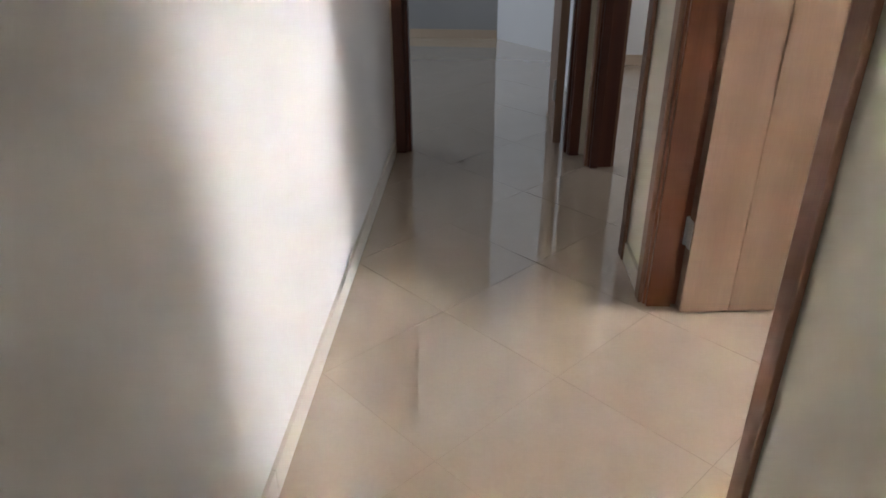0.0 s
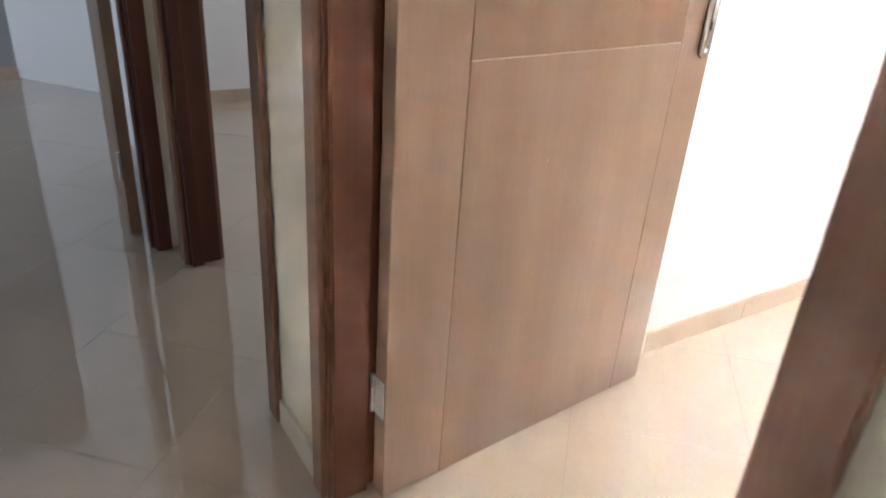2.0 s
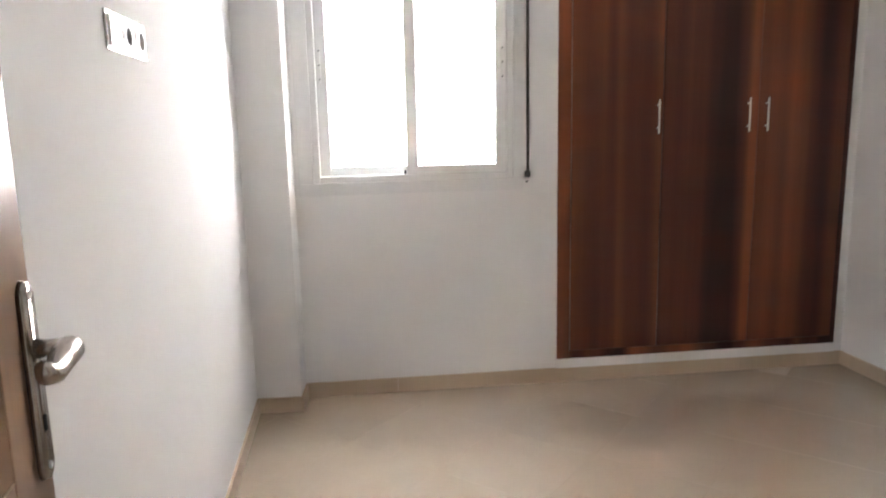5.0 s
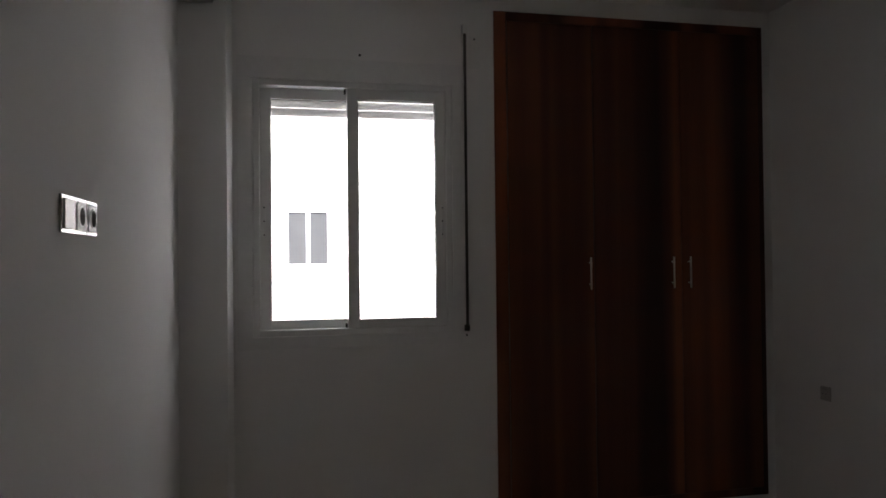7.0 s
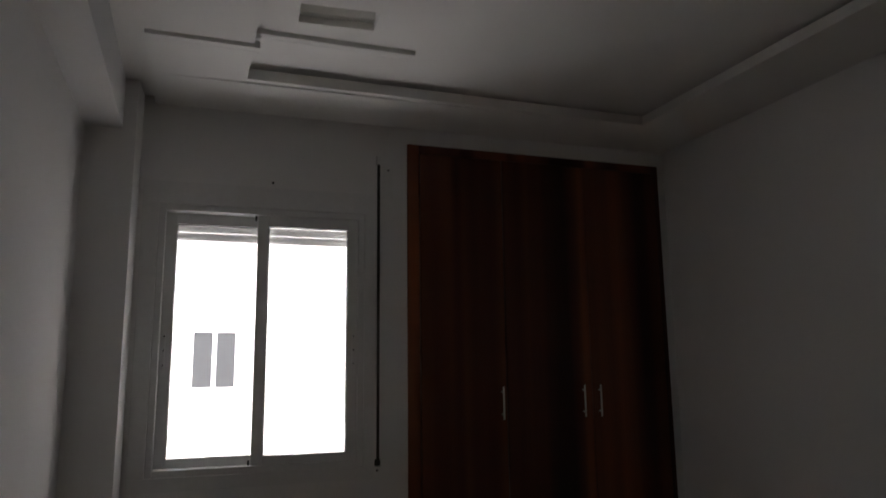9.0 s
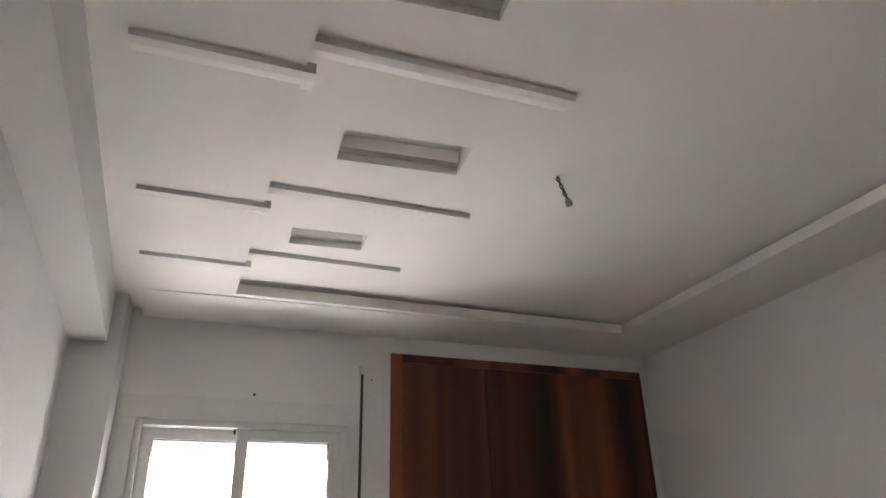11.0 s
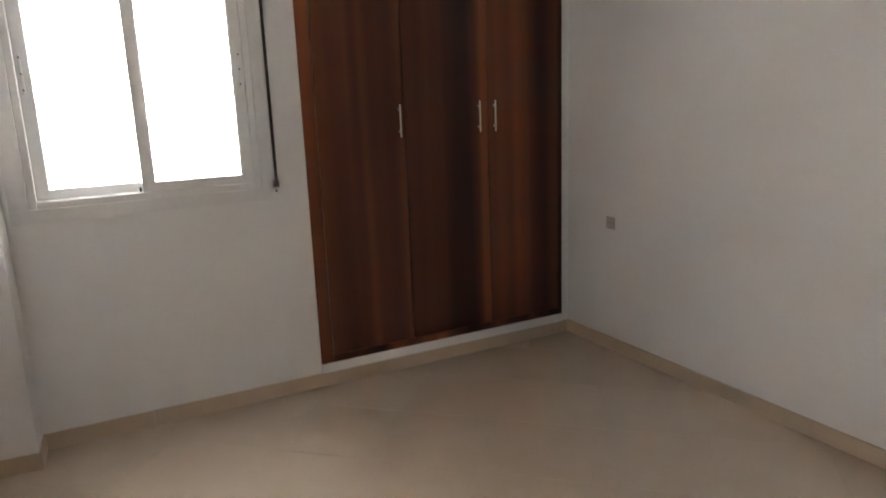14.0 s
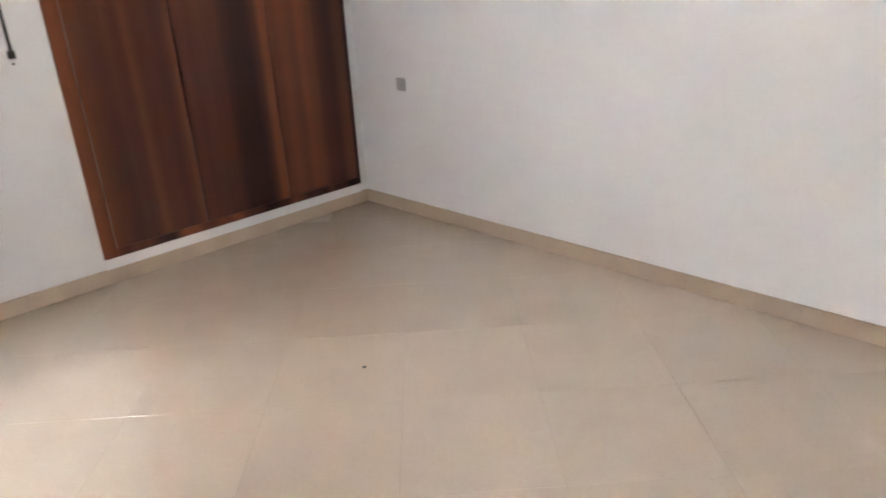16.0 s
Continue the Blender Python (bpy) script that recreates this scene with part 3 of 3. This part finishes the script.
# strap of the shutter
strap = thing("shutter_strap", WM @ pose(1.319, 0, 0), "dark grey woven pull strap of the roller shutter", "strap")
bm = bmesh.new()
box(bm, -0.007, 0.007, -0.020, -0.017, 1.075, 2.545, bevel=0.0008)
part("strap", bm, STRAP, strap)
boxes("guide", [(-0.012, 0.012, -0.024, 0.0, 2.53, 2.575)], ALU, strap, bevel=0.003)
boxes("winder", [(-0.012, 0.012, -0.022, 0.0, 1.055, 1.085)], STRAP, strap, bevel=0.003)
boxes("screw", [(-0.004, 0.004, -0.006, 0.0, 1.030, 1.038)], DARK, strap)
cover = thing("winder_cover", WM @ pose(1.372, 0, 0), "small white cover plate above the strap", "cover plate")
boxes("plate", [(-0.028, 0.028, -0.003, 0.0, 2.36, 2.525)], ALU, cover, bevel=0.001)
boxes("screw", [(-0.004, 0.004, -0.005, -0.0025, 2.505, 2.513)], DARK, cover)


# ---- wardrobe ----
def wardrobe():
    base = thing("wardrobe", WM, "built-in walnut laminate wardrobe with three closed doors", "wardrobe")
    x0, x1, z0, z1 = KX0, KX1, KZ0, KZ1
    y0 = -0.012
    boxes("frame_side", [(x0, x0 + 0.062, y0, 0.03, z0, z1)], WARDROBE, base, bevel=0.003)
    boxes("frame_side", [(x1 - 0.025, x1, y0, 0.03, z0, z1)], WARDROBE, base, bevel=0.003)
    boxes("frame_top", [(x0 + 0.062, x1 - 0.025, y0, 0.03, z1 - 0.045, z1)], WARDROBE, base, bevel=0.003)
    boxes("frame_bottom", [(x0 + 0.062, x1 - 0.025, y0, 0.03, z0, z0 + 0.04)], WARDROBE, base, bevel=0.003)
    # near-black sheet that paints the shade seen through the door gaps
    boxes("gap_shade", [(x0, x1, 0.03, 0.05, z0, z1)], DARK, base)
    dx = [x0 + 0.065, 1.995, 2.490, x1 - 0.028]
    hs = (1.966, 2.431, 2.527)
    for i in range(3):
        door = boxes("door", [(dx[i] + 0.0025, dx[i + 1] - 0.0025, y0 - 0.004, 0.016, z0 + 0.043, z1 - 0.048)], WARDROBE, base, bevel=0.002)
        bm = bmesh.new()
        h = hs[i]
        ya = y0 - 0.004
        tube(bm, [(h, ya - 0.024, 1.248), (h, ya - 0.024, 1.412)], [0.0048, 0.0048], 10)
        for z in (1.275, 1.385):
            tube(bm, [(h, ya, z), (h, ya - 0.022, z)], [0.0038, 0.0038], 8)
        part("handle", bm, PULL, door, "slim satin metal pull", True)
    return base


wardrobe()
ob = boxes("trim_plinth", [(KX0, KX1, -0.013, 0.03, BH, KZ0)], WALL)
ob.matrix_world = WM
structure(ob, "pale painted strip below the wardrobe", "trim")


# ---- sockets and switches ----
def faceplate(name, m, units, label, material=PLASTIC):
    """Units along local x, face towards local -y."""
    base = thing(name, m, label, "socket" if "switch" not in label else "switch")
    p = 0.094 if len(units) > 1 else 0.068
    q = 0.040 if len(units) > 1 else 0.034
    for i, u in enumerate(units):
        c = i * p
        f = boxes("frame", [(c - p / 2 + 0.001, c + p / 2 - 0.001, -0.006, 0.0, -q, q)], SILVER if len(units) > 1 else material, base, bevel=0.0025)
        if u == "switch":
            boxes("rocker", [(c - p / 2 + 0.012, c + p / 2 - 0.012, -0.010, -0.005, -q + 0.008, q - 0.008)], PLASTIC, f, bevel=0.003)
        else:
            boxes("insert", [(c - p / 2 + 0.012, c + p / 2 - 0.012, -0.008, -0.005, -q + 0.008, q - 0.008)], GREY_PLASTIC if u == "socket" else material, f, bevel=0.003)
            bm = bmesh.new()
            tube(bm, [(c, -0.0075, 0), (c, -0.0095, 0)], [0.025, 0.023], 24)
            part("rim", bm, PLASTIC if u == "socket" else material, f)
            bm = bmesh.new()
            tube(bm, [(c, -0.0092, 0), (c, -0.0099, 0)], [0.0205, 0.0205], 24)
            part("well", bm, DARK if u == "socket" else material, f)
            bm = bmesh.new()
            for dx in (-0.0095, 0.0095):
                tube(bm, [(c + dx, -0.0095, 0), (c + dx, -0.0106, 0)], [0.003, 0.003], 8)
            part("pin_hole", bm, DARK, f)
    return base


faceplate("switch_plate", SM @ pose(1.494, 0, 1.516), ("switch", "socket", "socket"), "triple switch and socket plate with chrome surrounds")
faceplate("wall_socket", EM @ pose(0.21, 0, 0.728), ("plain",), "small grey wall socket low on the wall", PALE_GREY)

# ---- ceiling wire ----
wire = thing("ceiling_wire", pose(1.672, 1.725, HT), "loose twisted lamp wire hanging from the ceiling", "wire")
bm = bmesh.new()
for s in (0, math.pi):
    pts = [(0.045 * k / 9 + 0.005 * math.cos(s + k * 1.3), 0.02 * k / 9 + 0.005 * math.sin(s + k * 1.3), 0.01 - 0.085 * k / 9) for k in range(10)]
    tube(bm, pts, [0.0032] * 10, 6)
part("cable", bm, WIRE, wire)
bm = bmesh.new()
tube(bm, [(0.043, 0.018, -0.068), (0.047, 0.02, -0.08), (0.053, 0.023, -0.096)], [0.006, 0.013, 0.011], 10)
part("connector", bm, PALE_GREY, wire, "pale wire connector")


# ---- crumbs on the floor ----
def crumb(x, y, size):
    base = thing("crumb", pose(x, y, 0, 0, 0, random.uniform(0, 360)), "small dark crumb of plaster on the tiled floor", "crumb")
    bm = bmesh.new()
    bmesh.ops.create_icosphere(bm, subdivisions=1, radius=size)
    for v in bm.verts:
        v.co = Vector((v.co.x * 1.3, v.co.y, max(v.co.z * 0.5, -0.2 * size) + 0.2 * size)) * random.uniform(0.8, 1.15)
        v.co.z = max(v.co.z, 0.0)
    part("grain", bm, STRAP, base)


crumb(1.877, 1.869, 0.007)


# ---- building across the street ----
facade = thing("apartment_building", pose(0, 6.0, 0), "sunlit white apartment building facade across the gap", "building")
FX0, FX1, FX2, FX3, FZ0, FZ1 = 0.276, 0.423, 0.458, 0.602, 1.378, 1.82
boxes("wall", [(-14, FX0, 0, 0.3, -9, 9), (FX3, 16, 0, 0.3, -9, 9), (FX0, FX3, 0, 0.3, -9, FZ0), (FX0, FX3, 0, 0.3, FZ1, 9)], FACADE, facade)
win = boxes("window", [(FX1, FX2, 0.005, 0.1, FZ0, FZ1)], ALU, facade)
for a, b in ((FX0, FX1), (FX2, FX3)):
    boxes("shutter_panel", [(a, b, 0.012, 0.1, FZ0, FZ1)], GREY_SHUTTER, win)
structure(boxes("ground", [(-300, 300, 3.9, 300, -9.3, -9.0), (-300, 300, -300, -4.5, -9.3, -9.0)], GROUT), "bare ground far below the window", "ground")

# ---- floor tiles ----
def tiles():
    pitch, joint = 0.4522, 0.0013
    a = radians(50.3)
    u, v = Vector((math.cos(a), math.sin(a))), Vector((-math.sin(a), math.cos(a)))
    o = Vector((0.751, -0.419))
    h = (pitch - joint) / 2
    bm = bmesh.new()
    box(bm, -h, h, -h, h, -0.008, 0.0, bevel=0.0005)
    me = mesh_of("tile", bm, TILE)
    for i in range(-18, 14):
        for j in range(-14, 18):
            c = o + pitch * ((i + 0.5) * u + (j + 0.5) * v)
            inside = (-0.3 < c.x < 3.6 and -1.4 < c.y < 3.6) or (-4.7 < c.x < -0.2 and -2.3 < c.y < 3.3) or (-4.7 < c.x < -1.0 and -4.4 < c.y < -2.2)
            if not inside:
                continue
            ob = new("tile", me)
            ob.matrix_world = pose(c.x, c.y, 0.0, random.uniform(-0.05, 0.05), random.uniform(-0.05, 0.05), 50.3 + 90 * random.randrange(4))
            ob.parent = floor


tiles()
